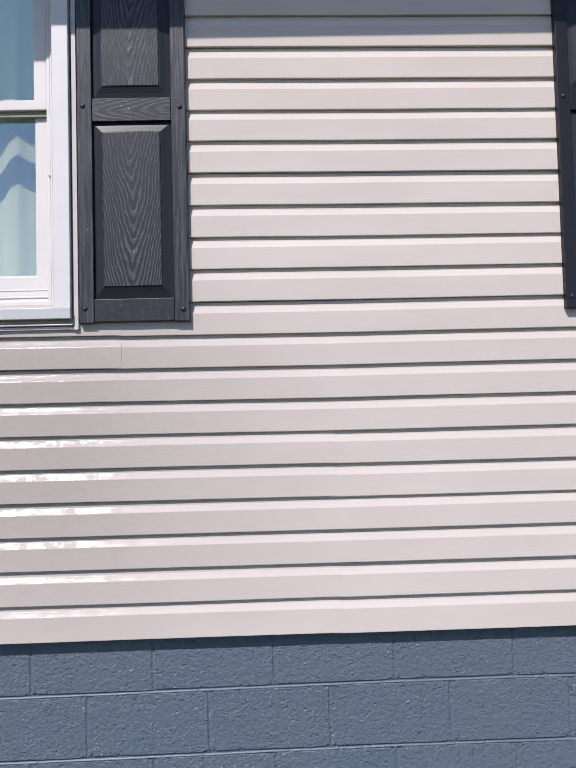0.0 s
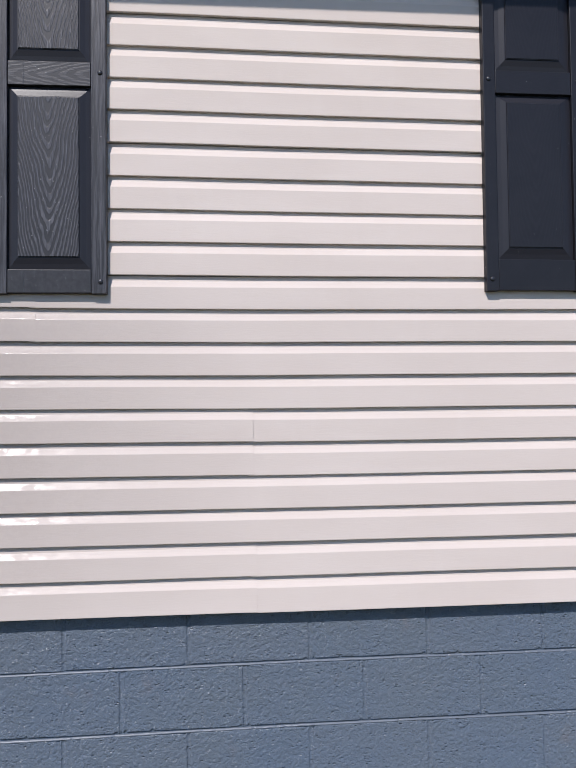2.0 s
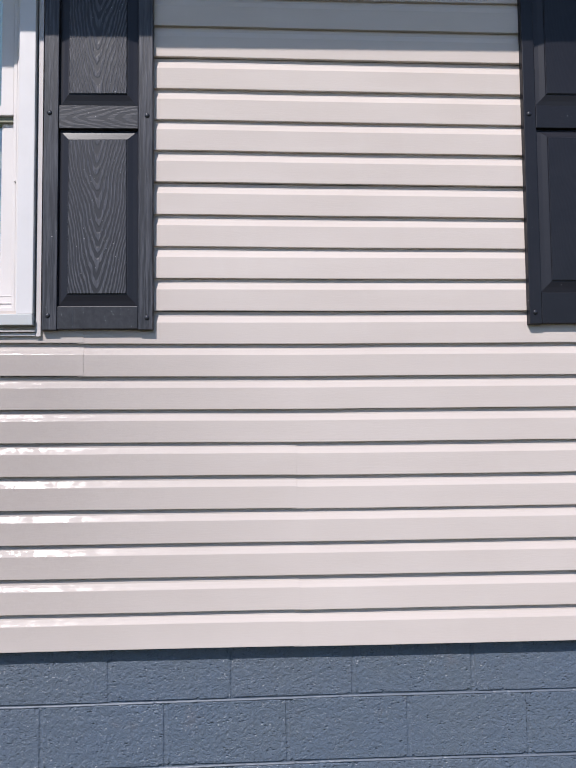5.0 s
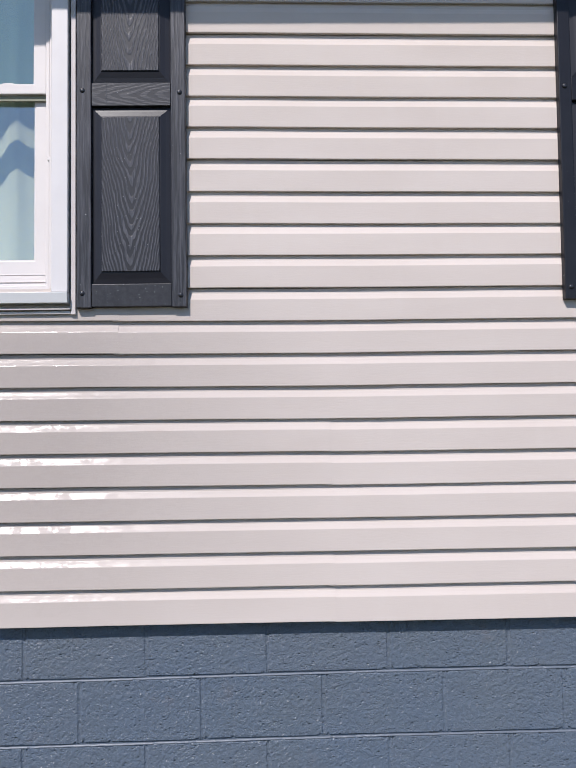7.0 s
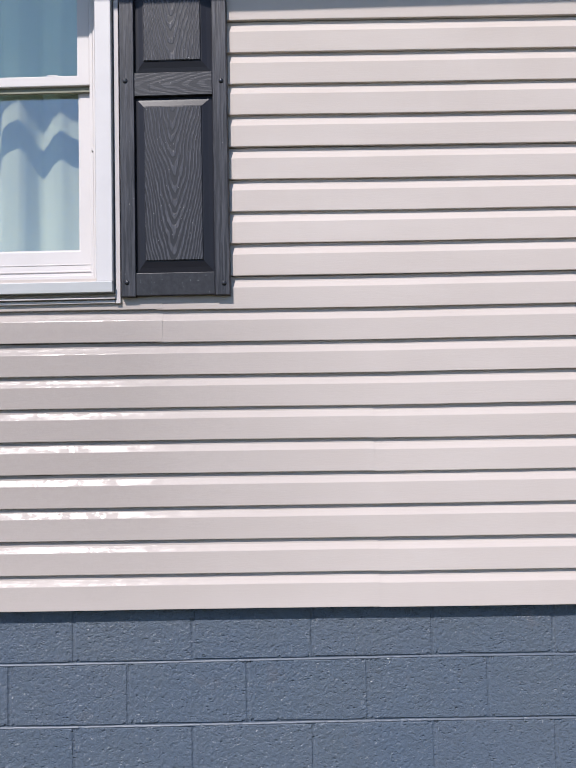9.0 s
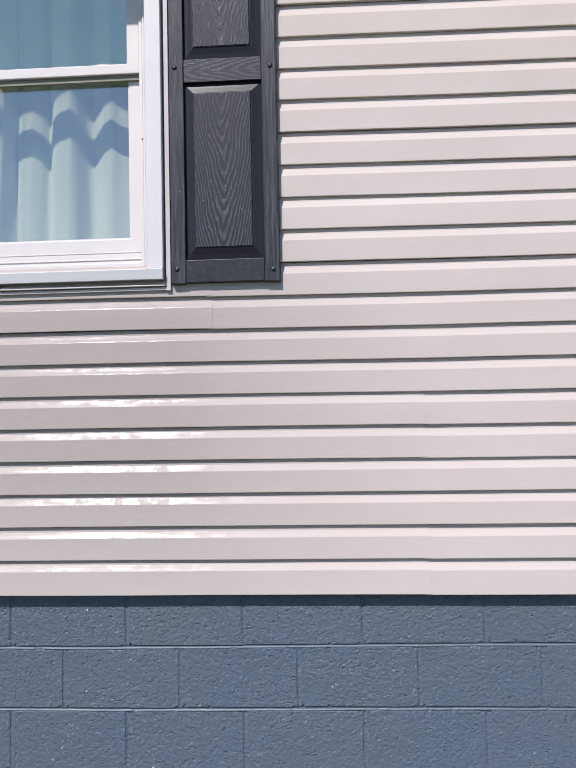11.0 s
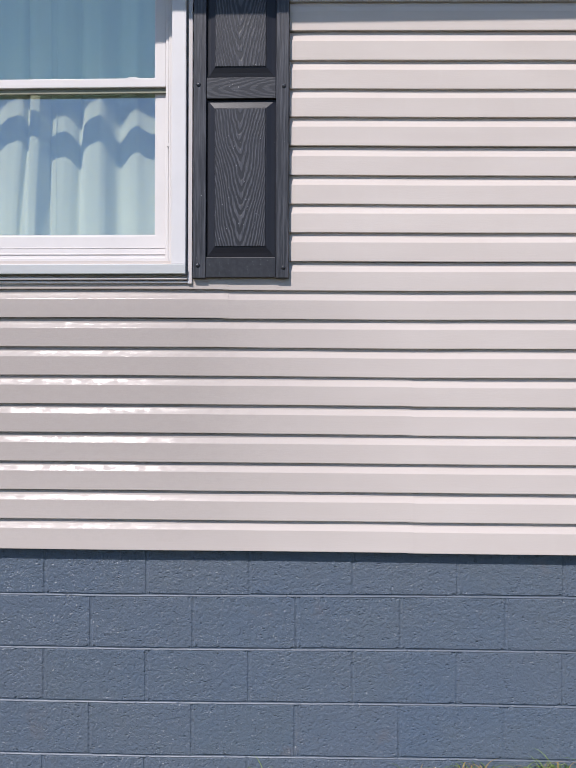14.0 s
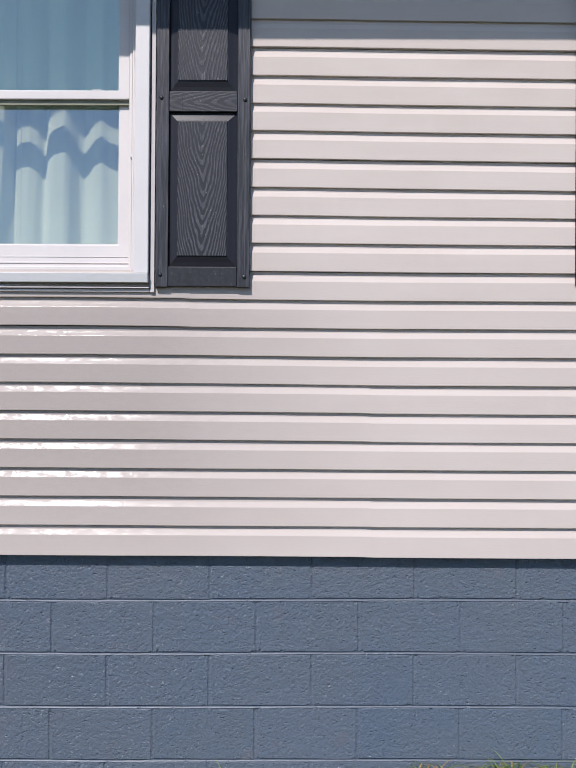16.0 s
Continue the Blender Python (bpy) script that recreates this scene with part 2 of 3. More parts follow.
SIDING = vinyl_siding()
BLOCK = block_paint()
PANEL_GRAIN = shutter_plastic("shutter_panel_grain", "arch", 0.0010, 0.75)
STILE_GRAIN = shutter_plastic("shutter_stile_grain", "up", 0.0008, 0.3)
RAIL_GRAIN = shutter_plastic("shutter_rail_grain", "across", 0.0004, 0.5)
FOOT_GRAIN = shutter_plastic("shutter_foot_grain", "plain", 0.0006, 1.1)
BEVEL_PLAIN = shutter_plastic("shutter_bevel", "plain", 0.0001, 0.1, 1.5)
PANEL_FAINT = shutter_plastic("shutter_panel_faint", "arch", 0.00005, 0.2, 1.1)
STILE_FAINT = shutter_plastic("shutter_stile_faint", "up", 0.00008, 0.2, 1.1)
RAIL_FAINT = shutter_plastic("shutter_rail_faint", "across", 0.00020, 0.3, 1.1)
FOOT_FAINT = shutter_plastic("shutter_foot_faint", "plain", 0.0001, 0.2, 1.1)
WHITE_VINYL = plain_paint("white_vinyl", (0.578, 0.540, 0.518), 0.5, 0.03)
CASING_WHITE = plain_paint("casing_white", (0.575, 0.548, 0.535), 0.5, 0.03)
SILL_WHITE = plain_paint("sill_white", (0.52, 0.52, 0.51), 0.5, 0.03)
TRIM_BEIGE = plain_paint("trim_beige", (0.50, 0.46, 0.44), 0.4, 0.05)
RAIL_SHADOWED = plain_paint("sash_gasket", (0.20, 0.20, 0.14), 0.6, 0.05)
BEAD = plain_paint("water_bead", (0.46, 0.44, 0.43), 0.15, 0.05)
SCREW_BLACK = plain_paint("screw_black", (0.02, 0.02, 0.025), 0.3, 0.05)
ROOM_PAINT = plain_paint("room_paint", (0.60, 0.58, 0.54), 0.8, 0.04, 2)
FASCIA_PAINT = plain_paint("soffit_paint", (0.70, 0.69, 0.67), 0.6, 0.04)
ROOF_DARK = plain_paint("roof_covering", (0.06, 0.06, 0.065), 0.9, 0.1, 12, 0.002)
SHEATHING = plain_paint("sheathing", (0.22, 0.20, 0.17), 0.9, 0.08)
MORTAR = BLOCK
JOINT = plain_paint("joint_paint", (0.112, 0.132, 0.162), 0.46, 0.08, 9, 0.0014)
GLASS_LOW = window_glass("window_glass", (0.81, 0.83, 0.80, 1), (0.92, 0.96, 1.0, 1), 0.16)
GLASS_UP = window_glass("window_glass_outer", (0.86, 0.91, 0.85, 1), (0.93, 1.0, 0.95, 1), 0.16)
CLOTH = curtain_cloth()
GROUND = soil_and_turf()
BLADE = grass_blade()


# ---- mesh helpers ----
def box(bm, x0, x1, y0, y1, z0, z1):
    v = [bm.verts.new((x, y, z)) for x in (x0, x1) for y in (y0, y1) for z in (z0, z1)]
    for f in ((0, 1, 3, 2), (4, 6, 7, 5), (0, 4, 5, 1), (2, 3, 7, 6), (0, 2, 6, 4), (1, 5, 7, 3)):
        bm.faces.new([v[i] for i in f])


def boxes(*rows):
    bm = bmesh.new()
    for r in rows:
        box(bm, *r)
    return bm


def softened(bm, size=0.002, steps=2):
    bmesh.ops.bevel(bm, geom=bm.edges[:], offset=size, segments=steps, profile=0.5, affect="EDGES", clamp_overlap=True)
    return bm


def ring(x0, x1, z0, z1, side, low, high, y0, y1):
    """A rectangular frame in the wall's plane with mitred corners."""
    bm = bmesh.new()
    outer = ((x0, z0), (x1, z0), (x1, z1), (x0, z1))
    inner = ((x0 + side, z0 + low), (x1 - side, z0 + low), (x1 - side, z1 - high), (x0 + side, z1 - high))
    rows = [[bm.verts.new((x, y, z)) for x, z in loop] for loop, y in ((outer, y0), (inner, y0), (inner, y1), (outer, y1))]
    for a, b in ((0, 1), (1, 2), (2, 3), (3, 0)):
        for i in range(4):
            j = (i + 1) % 4
            bm.faces.new((rows[a][i], rows[a][j], rows[b][j], rows[b][i]))
    bmesh.ops.recalc_face_normals(bm, faces=bm.faces[:])
    return bm


def to_mesh(name, bm, material, smooth=False):
    bmesh.ops.recalc_face_normals(bm, faces=bm.faces[:])
    me = bpy.data.meshes.new(name)
    bm.to_mesh(me)
    bm.free()
    me.materials.append(material)
    if smooth:
        for p in me.polygons:
            p.use_smooth = True
    return me


def part(name, bm, material, parent, label="", smooth=False):
    ob = new(name, to_mesh(name, bm, material, smooth))
    ob.parent = parent
    return tagged(ob, label)


def structure(name, bm, material, label, category):
    return tagged(new(name, to_mesh(name, bm, material)), label, category, kind="structure")


# ---- plan ----
WEST, EAST = -3.1, 4.5          # the ends of the front wall
FACE = -0.032                   # the front of the siding's flats
BUTT, COURSE = 0.866, 0.1114    # the lowest siding edge and the height of a course
EAVE = 3.557
BACK = 0.008                    # how far the block faces stand back


def bed_rise(x):
    """The block courses climb a little to the east."""
    return -0.012 + 0.012 * min(1.0, max(0.0, (x + 0.2) / 1.2))


def grade(x):
    """The ground's height at the wall: it rises gently to the east."""
    return -0.070 + 0.072 * min(1.0, max(0.0, (x + 0.2) / 1.6))


WIN_BOTTOM, WIN_TOP = 1.897, 3.40
WINDOWS = (-0.002, 3.114)       # the right edges of the two windows' trim
WIN_WIDTH = 1.10


# ---- ground ----
def build_ground():
    bm = bmesh.new()
    xs = [-400, -60, -12, -4] + [-3 + 0.1 * i for i in range(76)] + [6, 14, 60, 400]
    ys = [-400, -60, -12, -5, -3, -2, -1.2] + [-0.9 + 0.06 * i for i in range(16)] + [0.3, 6, 60, 400]
    grid = []
    for y in ys:
        row = []
        for x in xs:
            near = max(0.0, 1 - abs(x) / 6) if -2 < y < 0.1 else 0
            h = 0.018 * noise.noise((x * 3.1, y * 3.1, 0)) + 0.010 * noise.noise((x * 11, y * 11, 4))
            row.append(bm.verts.new((x, y, grade(x) + h * near)))
        grid.append(row)
    for a, b in zip(grid, grid[1:]):
        for i in range(len(xs) - 1):
            bm.faces.new((a[i], a[i + 1], b[i + 1], b[i]))
    return structure("ground", bm, GROUND, "patchy turf and reddish soil at the foot of the wall", "ground")


build_ground()


# ---- walls of the house ----
def wall_with_openings(y0, y1, z0, z1, holes):
    """Boxes butted round the openings (x0, x1, z0, z1), which are given from west to east."""
    rows, x = [], WEST
    for hx0, hx1, hz0, hz1 in holes:
        rows += [(x, hx0, y0, y1, z0, z1), (hx0, hx1, y0, y1, z0, hz0), (hx0, hx1, y0, y1, hz1, z1)]
        x = hx1
    return boxes(*rows, (x, EAST, y0, y1, z0, z1))


HOLES = [(r - WIN_WIDTH + 0.03, r - 0.03, 1.935, WIN_TOP - 0.03) for r in WINDOWS]
front = structure("wall_front", wall_with_openings(-0.004, 0.13, 0.872, 3.62, HOLES), SHEATHING, "framed front wall clad in pale vinyl siding", "wall")
foundation = structure("wall_foundation", boxes((WEST, EAST, BACK + 0.0055, 0.19, -0.4, 0.868)), MORTAR, "blue-grey painted concrete block foundation wall", "wall")
structure("wall_west", boxes((WEST - 0.14, WEST, -0.008, 4.0, -0.4, 3.60)), ROOM_PAINT, "plain end wall of the house", "wall")
structure("wall_east", boxes((EAST, EAST + 0.14, -0.008, 4.0, -0.4, 3.60)), ROOM_PAINT, "plain end wall of the house", "wall")
structure("wall_back", boxes((WEST, EAST, 3.86, 4.0, -0.4, 3.62)), ROOM_PAINT, "plain back wall of the room", "wall")
structure("floor", boxes((WEST, EAST, 0.195, 3.855, 0.80, 0.90)), ROOM_PAINT, "plain floor of the dim room", "floor")
structure("ceiling", boxes((WEST, EAST, 0.135, 3.855, 3.50, 3.60)), ROOM_PAINT, "plain ceiling of the dim room", "ceiling")
structure("roof", boxes((WEST - 0.4, EAST + 0.4, -0.62, 4.4, 3.78, 3.90)), ROOF_DARK, "dark plain roof over the eaves", "roof")
structure("soffit", boxes((WEST - 0.4, EAST + 0.4, -0.575, -0.012, EAVE + 0.03, EAVE + 0.05)), FASCIA_PAINT, "white boxed soffit under the eaves", "soffit")
structure("fascia", boxes((WEST - 0.4, EAST + 0.4, -0.60, -0.577, EAVE, 3.775)), FASCIA_PAINT, "white fascia board along the eaves", "trim")


# ---- windows ----
def build_window(r):
    """A white vinyl double-hung window with its trim; r is the right edge of the trim."""
    win = new("window_1")
    win.location = (r - WIN_WIDTH / 2, 0, WIN_BOTTOM)
    tagged(win, "white vinyl double-hung window, closed, with drawn curtains behind", "window", kind="structure")
    h, w = WIN_TOP - WIN_BOTTOM, WIN_WIDTH / 2
    z = lambda v: v - WIN_BOTTOM
    # siding trim: upright channels and the undersill piece
    for s in (-1, 1):
        a, b = sorted((s * (w - 0.017), s * w))
        part("trim_channel", softened(boxes((a, b, -0.046, -0.009, -0.002, h)), 0.0015), TRIM_BEIGE, win, "beige vinyl trim channel")
    part("undersill_trim", softened(boxes((-w + 0.018, w - 0.018, -0.044, -0.009, 0.0, 0.010)), 0.0015), TRIM_BEIGE, win, "beige vinyl trim channel")
    bm = boxes((-w + 0.018, w - 0.018, -0.054, -0.009, 0.0135, 0.026))
    for v in bm.verts:
        if v.co.x > 0 and v.co.z > 0.02:
            v.co.z -= 0.009
    part("undersill_lip", softened(bm, 0.001), TRIM_BEIGE, win, "thin tapered lip under the sill")
    # casing: two sides and a head over a sloped sill
    x1 = w - 0.022
    for s in (-1, 1):
        a, b = sorted((s * (x1 - 0.056), s * x1))
        part("casing", softened(boxes((a, b, -0.066, -0.009, z(1.968), h - 0.004)), 0.003), CASING_WHITE, win)
    part("casing", softened(boxes((-x1 + 0.0565, x1 - 0.0565, -0.066, -0.009, h - 0.06, h - 0.004)), 0.003), CASING_WHITE, win)
    bm = boxes((-x1, x1, -0.074, -0.009, z(1.931), z(1.9675)))
    for v in bm.verts:
        if v.co.y < -0.05 and v.co.z < z(1.945):
            v.co.y += 0.005
    part("window_sill", softened(bm, 0.002), SILL_WHITE, win, "grey-white sloped sill nose")
    # frame steps
    f1 = x1 - 0.0565
    part("window_frame", softened(ring(-f1, f1, z(1.968), h - 0.0605, 0.022, 0.020, 0.022, -0.003, 0.09), 0.002), WHITE_VINYL, win)
    for s in (-1, 1):
        for inset in (0.0075, 0.0150):
            a, b = sorted((s * (f1 - inset), s * (f1 - inset - 0.0022)))
            part("frame_ridge", boxes((a, b, -0.0040, -0.0026, z(1.992), h - 0.085)), WHITE_VINYL, win)
        a, b = sorted((s * (f1 - 0.021), s * (f1 - 0.030)))
        part("track_stop", softened(boxes((a, b, -0.0015, 0.010, z(2.440), z(2.454))), 0.002), WHITE_VINYL, win)
    f2 = f1 - 0.0222
    part("sash_track", softened(ring(-f2 + 0.0015, f2 - 0.0015, z(1.9895), h - 0.083, 0.012, 0.014, 0.012, 0.005, 0.085), 0.0015), WHITE_VINYL, win)
    f3 = f2 - 0.0122
    low, top = z(2.0025), h - 0.0955
    # lower sash inside, upper sash outside
    sash = part("lower_sash", softened(ring(-f3 + 0.003, f3 - 0.003, low + 0.003, z(2.713), 0.044, 0.092, 0.036, 0.039, 0.077), 0.003), WHITE_VINYL, win)
    part("glazing_bead", ring(-f3 + 0.0445, f3 - 0.0445, low + 0.0925, z(2.6795), 0.006, 0.006, 0.006, 0.0425, 0.0525), WHITE_VINYL, sash)
    pane = part("pane", boxes((-f3 + 0.048, f3 - 0.048, 0.054, 0.058, low + 0.096, z(2.676))), GLASS_LOW, sash, "tinted window glass")
    pane.visible_shadow = False
    part("sash_bead", softened(boxes((-f3 + 0.003, f3 - 0.003, 0.0370, 0.0392, z(2.046), z(2.051))), 0.001, 1), WHITE_VINYL, sash)
    part("sash_bead", softened(boxes((-f3 + 0.001, f3 - 0.001, 0.0350, 0.0392, z(2.021), z(2.027))), 0.001, 1), WHITE_VINYL, sash)
    sash = part("upper_sash", softened(ring(-f3 + 0.002, f3 - 0.002, z(2.680), top, 0.045, 0.036, 0.043, 0.012, 0.0375), 0.003), WHITE_VINYL, win)
    part("weather_strip", boxes((-f3 + 0.002, f3 - 0.002, 0.025, 0.0375, z(2.661), z(2.6795))), RAIL_SHADOWED, sash, "dark weather strip")
    part("latch_button", softened(boxes((f3 - 0.155, f3 - 0.115, 0.012, 0.034, z(2.7145), z(2.7195))), 0.002), WHITE_VINYL, sash)
    pane = part("pane", boxes((-f3 + 0.048, f3 - 0.048, 0.024, 0.028, z(2.717), top - 0.044)), GLASS_UP, sash, "tinted window glass")
    pane.visible_shadow = False
    return win


window = build_window(WINDOWS[0])
second = copy_thing(window, pose(WINDOWS[1] - WIN_WIDTH / 2, 0, WIN_BOTTOM))
second.name = "window_2"

# ---- curtains ----
FOLDS = ((-0.54, 0.05), (-0.47, 0.015), (-0.40, 0.05), (-0.30, 0.028), (-0.245, 0.006), (-0.204, -0.003), (-0.184, 0.008), (-0.177, 0.046), (-0.171, 0.046), (-0.163, -0.011), (-0.139, -0.018),
         (-0.113, -0.006), (-0.105, 0.070), (-0.098, 0.080), (-0.091, 0.055), (-0.06, 0.046), (-0.03, 0.042), (0.0, 0.056), (0.030, 0.091), (0.044, 0.074), (0.056, 0.040),
         (0.068, 0.025), (0.10, 0.012), (0.14, 0.004), (0.162, 0.028), (0.178, 0.064), (0.199, 0.083), (0.226, 0.064), (0.25, 0.042), (0.283, 0.029), (0.313, 0.046),
         (0.344, 0.054), (0.43, 0.02), (0.49, 0.08), (0.54, 0.03))


def fold_depth(x, t=0.46):
    """How far the cloth hangs back at x; the folds open and soften towards the hem."""
    spread = 0.010 + 0.012 * max(0.0, 1 - t / 0.40)
    return sum(fold_line(x + spread * d / 4) for d in range(-4, 5)) / 9


def fold_line(x):
    for (a, da), (b, db) in zip(FOLDS, FOLDS[1:]):
        if x <= b:
            u = min(1.0, max(0.0, (x - a) / (b - a)))
            return da + (db - da) * u * u * (3 - 2 * u)
    return FOLDS[-1][1]


def build_curtain(r):
    bm = bmesh.new()
    nx, nz = 400, 30
    grid = []
    for k in range(nz + 1):
        t = k / nz
        row = []
        for i in range(nx + 1):
            x = -0.54 + 1.08 * i / nx
            sway = 0.006 * noise.noise((x * 5, t * 2.2, 2)) + 0.012 * (1 - t) * noise.noise((x * 3, 0, 7))
            lean = 0.035 * max(0.0, 1 - t / 0.45) * math.exp(-((x + 0.19) / 0.07) ** 2)
            row.append(bm.verts.new((x + sway - lean, fold_depth(x, t) * (0.94 + 0.28 * t) + sway, 1.55 * t)))
        grid.append(row)
    for a, b in zip(grid, grid[1:]):
        for i in range(nx):
            bm.faces.new((a[i], a[i + 1], b[i + 1], b[i]))
    me = to_mesh("curtain", bm, CLOTH, True)
    ob = new("curtain", me)
    ob.location = (r - WIN_WIDTH / 2, 0.157, 1.84)
    solid = ob.modifiers.new("thickness", "SOLIDIFY")
    solid.thickness, solid.offset = 0.0015, 1
    tagged(ob, "pale green-white curtain hanging in deep folds behind the glass", "curtain", group="window curtains")
    rod = bmesh.new()
    bmesh.ops.create_cone(rod, cap_ends=True, segments=16, radius1=0.009, radius2=0.009, depth=1.12, matrix=pose(0, 0.06, 1.535, 0, 90, 0))
    part("curtain_rod", rod, WHITE_VINYL, ob, "white curtain rod")
    bm = softened(boxes((-0.066, -0.061, -0.003, 0.001, 0.0, 1.5)), 0.001, 1)
    for v in bm.verts:
        v.co.y += fold_depth(-0.0635) * (0.94 + 0.28 * v.co.z / 1.55)
    part("hem", bm, CLOTH, ob)
    return ob


curtain = build_curtain(WINDOWS[0])
copy_thing(curtain, pose(WINDOWS[1] - WIN_WIDTH / 2, 0.157, 1.84))


# ---- shutters ----
SHUT_H = 1.490


def raised_panel(x0, x1, z0, z1, side, low, top):
    """A panel that rises from a groove by a slope to a field with a small step; the slope's width differs by side."""
    bm = bmesh.new()
    loops = ((0.0, -0.004), (0.0, -0.0110), (0.06, -0.0113), (0.45, -0.0145), (0.90, -0.0196), (0.95, -0.0196), (0.975, -0.0225), (1.07, -0.0232))
    rows = []
    for f, y in loops:
        a, e, b, c = f * side[0], f * side[1], f * low, f * top
        rows.append([bm.verts.new((x, y, z)) for x, z in ((x0 + a, z0 + b), (x1 - e, z0 + b), (x1 - e, z1 - c), (x0 + a, z1 - c))])
    for a, b in zip(rows, rows[1:]):
        for i in range(4):
            bm.faces.new((a[i], a[(i + 1) % 4], b[(i + 1) % 4], b[i]))
    bm.faces.new(rows[-1])
    bm.faces.new(rows[0])
    return bm


def field_plate(x0, x1, z0, z1, side, low, top):
    """The flat field that stands on the panel's slopes."""
    bm = boxes((x0 + side[0] * 1.01, x1 - side[1] * 1.01, -0.0245, -0.0200, z0 + low * 1.01, z1 - top * 1.01))
    return softened(bm, 0.0012, 1)


def build_shutter(x, base, lean, width, stile, foot, slope, caps, label, mats):
    """caps: the heights of the fixing caps on the west and the east stile."""
    panel_mat, stile_mat, rail_mat, foot_mat = mats
    sh = new("shutter")
    sh.location = (x + width / 2, FACE, base)
    sh.rotation_euler = (0, lean, 0)
    tagged(sh, label, "shutter", group="window shutters")
    w, front_y = width / 2, -0.0265
    for s in (-1, 1):
        a, b = sorted((s * (w - stile), s * w))
        bm = boxes((a, b, front_y, 0.0, 0.0, SHUT_H))
        for v in bm.verts:
            if v.co.y < -0.02 and abs(abs(v.co.x) - w) < 0.001:
                v.co.x -= s * 0.003
        part("stile", softened(bm, 0.0025), stile_mat, sh)
    for z0, z1 in ((0.003, foot), (0.693, 0.774), (SHUT_H - 0.083, SHUT_H - 0.003)):
        part("rail", softened(boxes((-w + stile + 0.0008, w - stile - 0.0008, front_y + 0.002, 0.0, z0, z1)), 0.002), foot_mat if z0 < 0.1 else rail_mat, sh)
    for z0, z1 in ((foot + 0.0008, 0.6922), (0.7748, SHUT_H - 0.0838)):
        panel = part("panel", raised_panel(-w + stile + 0.001, w - stile - 0.001, z0, z1, *slope), BEVEL_PLAIN, sh)
        part("field", field_plate(-w + stile + 0.001, w - stile - 0.001, z0, z1, *slope), panel_mat, panel)
    if width > 0.37:
        for z0, z1 in ((0.697, 0.770), (0.006, foot - 0.004)):
            part("mould_line", boxes((-0.0835, -0.0822, front_y + 0.0014, front_y + 0.0030, z0, z1)), SCREW_BLACK, sh)
    for sx, heights in zip((-1, 1), caps):
        for sz in (*heights, SHUT_H - 0.046):
            bm = bmesh.new()
            bmesh.ops.create_uvsphere(bm, u_segments=14, v_segments=8, radius=0.0085, matrix=Matrix.Diagonal((1, 0.55, 1, 1)))
            bmesh.ops.translate(bm, verts=bm.verts, vec=(sx * (w - 0.022), front_y - 0.0005, sz))
            part("screw_cap", bm, SCREW_BLACK, sh, "domed black fixing cap", smooth=True)
    return sh


build_shutter(0.001, 1.915, 0.0, 0.374, 0.052, 0.080, ((0.0335, 0.039), 0.042, 0.038), ((0.049, 0.747), (0.040, 0.739)), "black moulded shutter with deep wood grain and white specks",
              (PANEL_GRAIN, STILE_GRAIN, RAIL_GRAIN, FOOT_GRAIN))
build_shutter(1.655, 1.926, 0.005, 0.366, 0.046, 0.110, ((0.041, 0.041), 0.042, 0.032), ((0.041, 0.742), (0.041, 0.742)), "smooth satin black raised-panel shutter with pale specks",
              (PANEL_FAINT, STILE_FAINT, RAIL_FAINT, FOOT_FAINT))


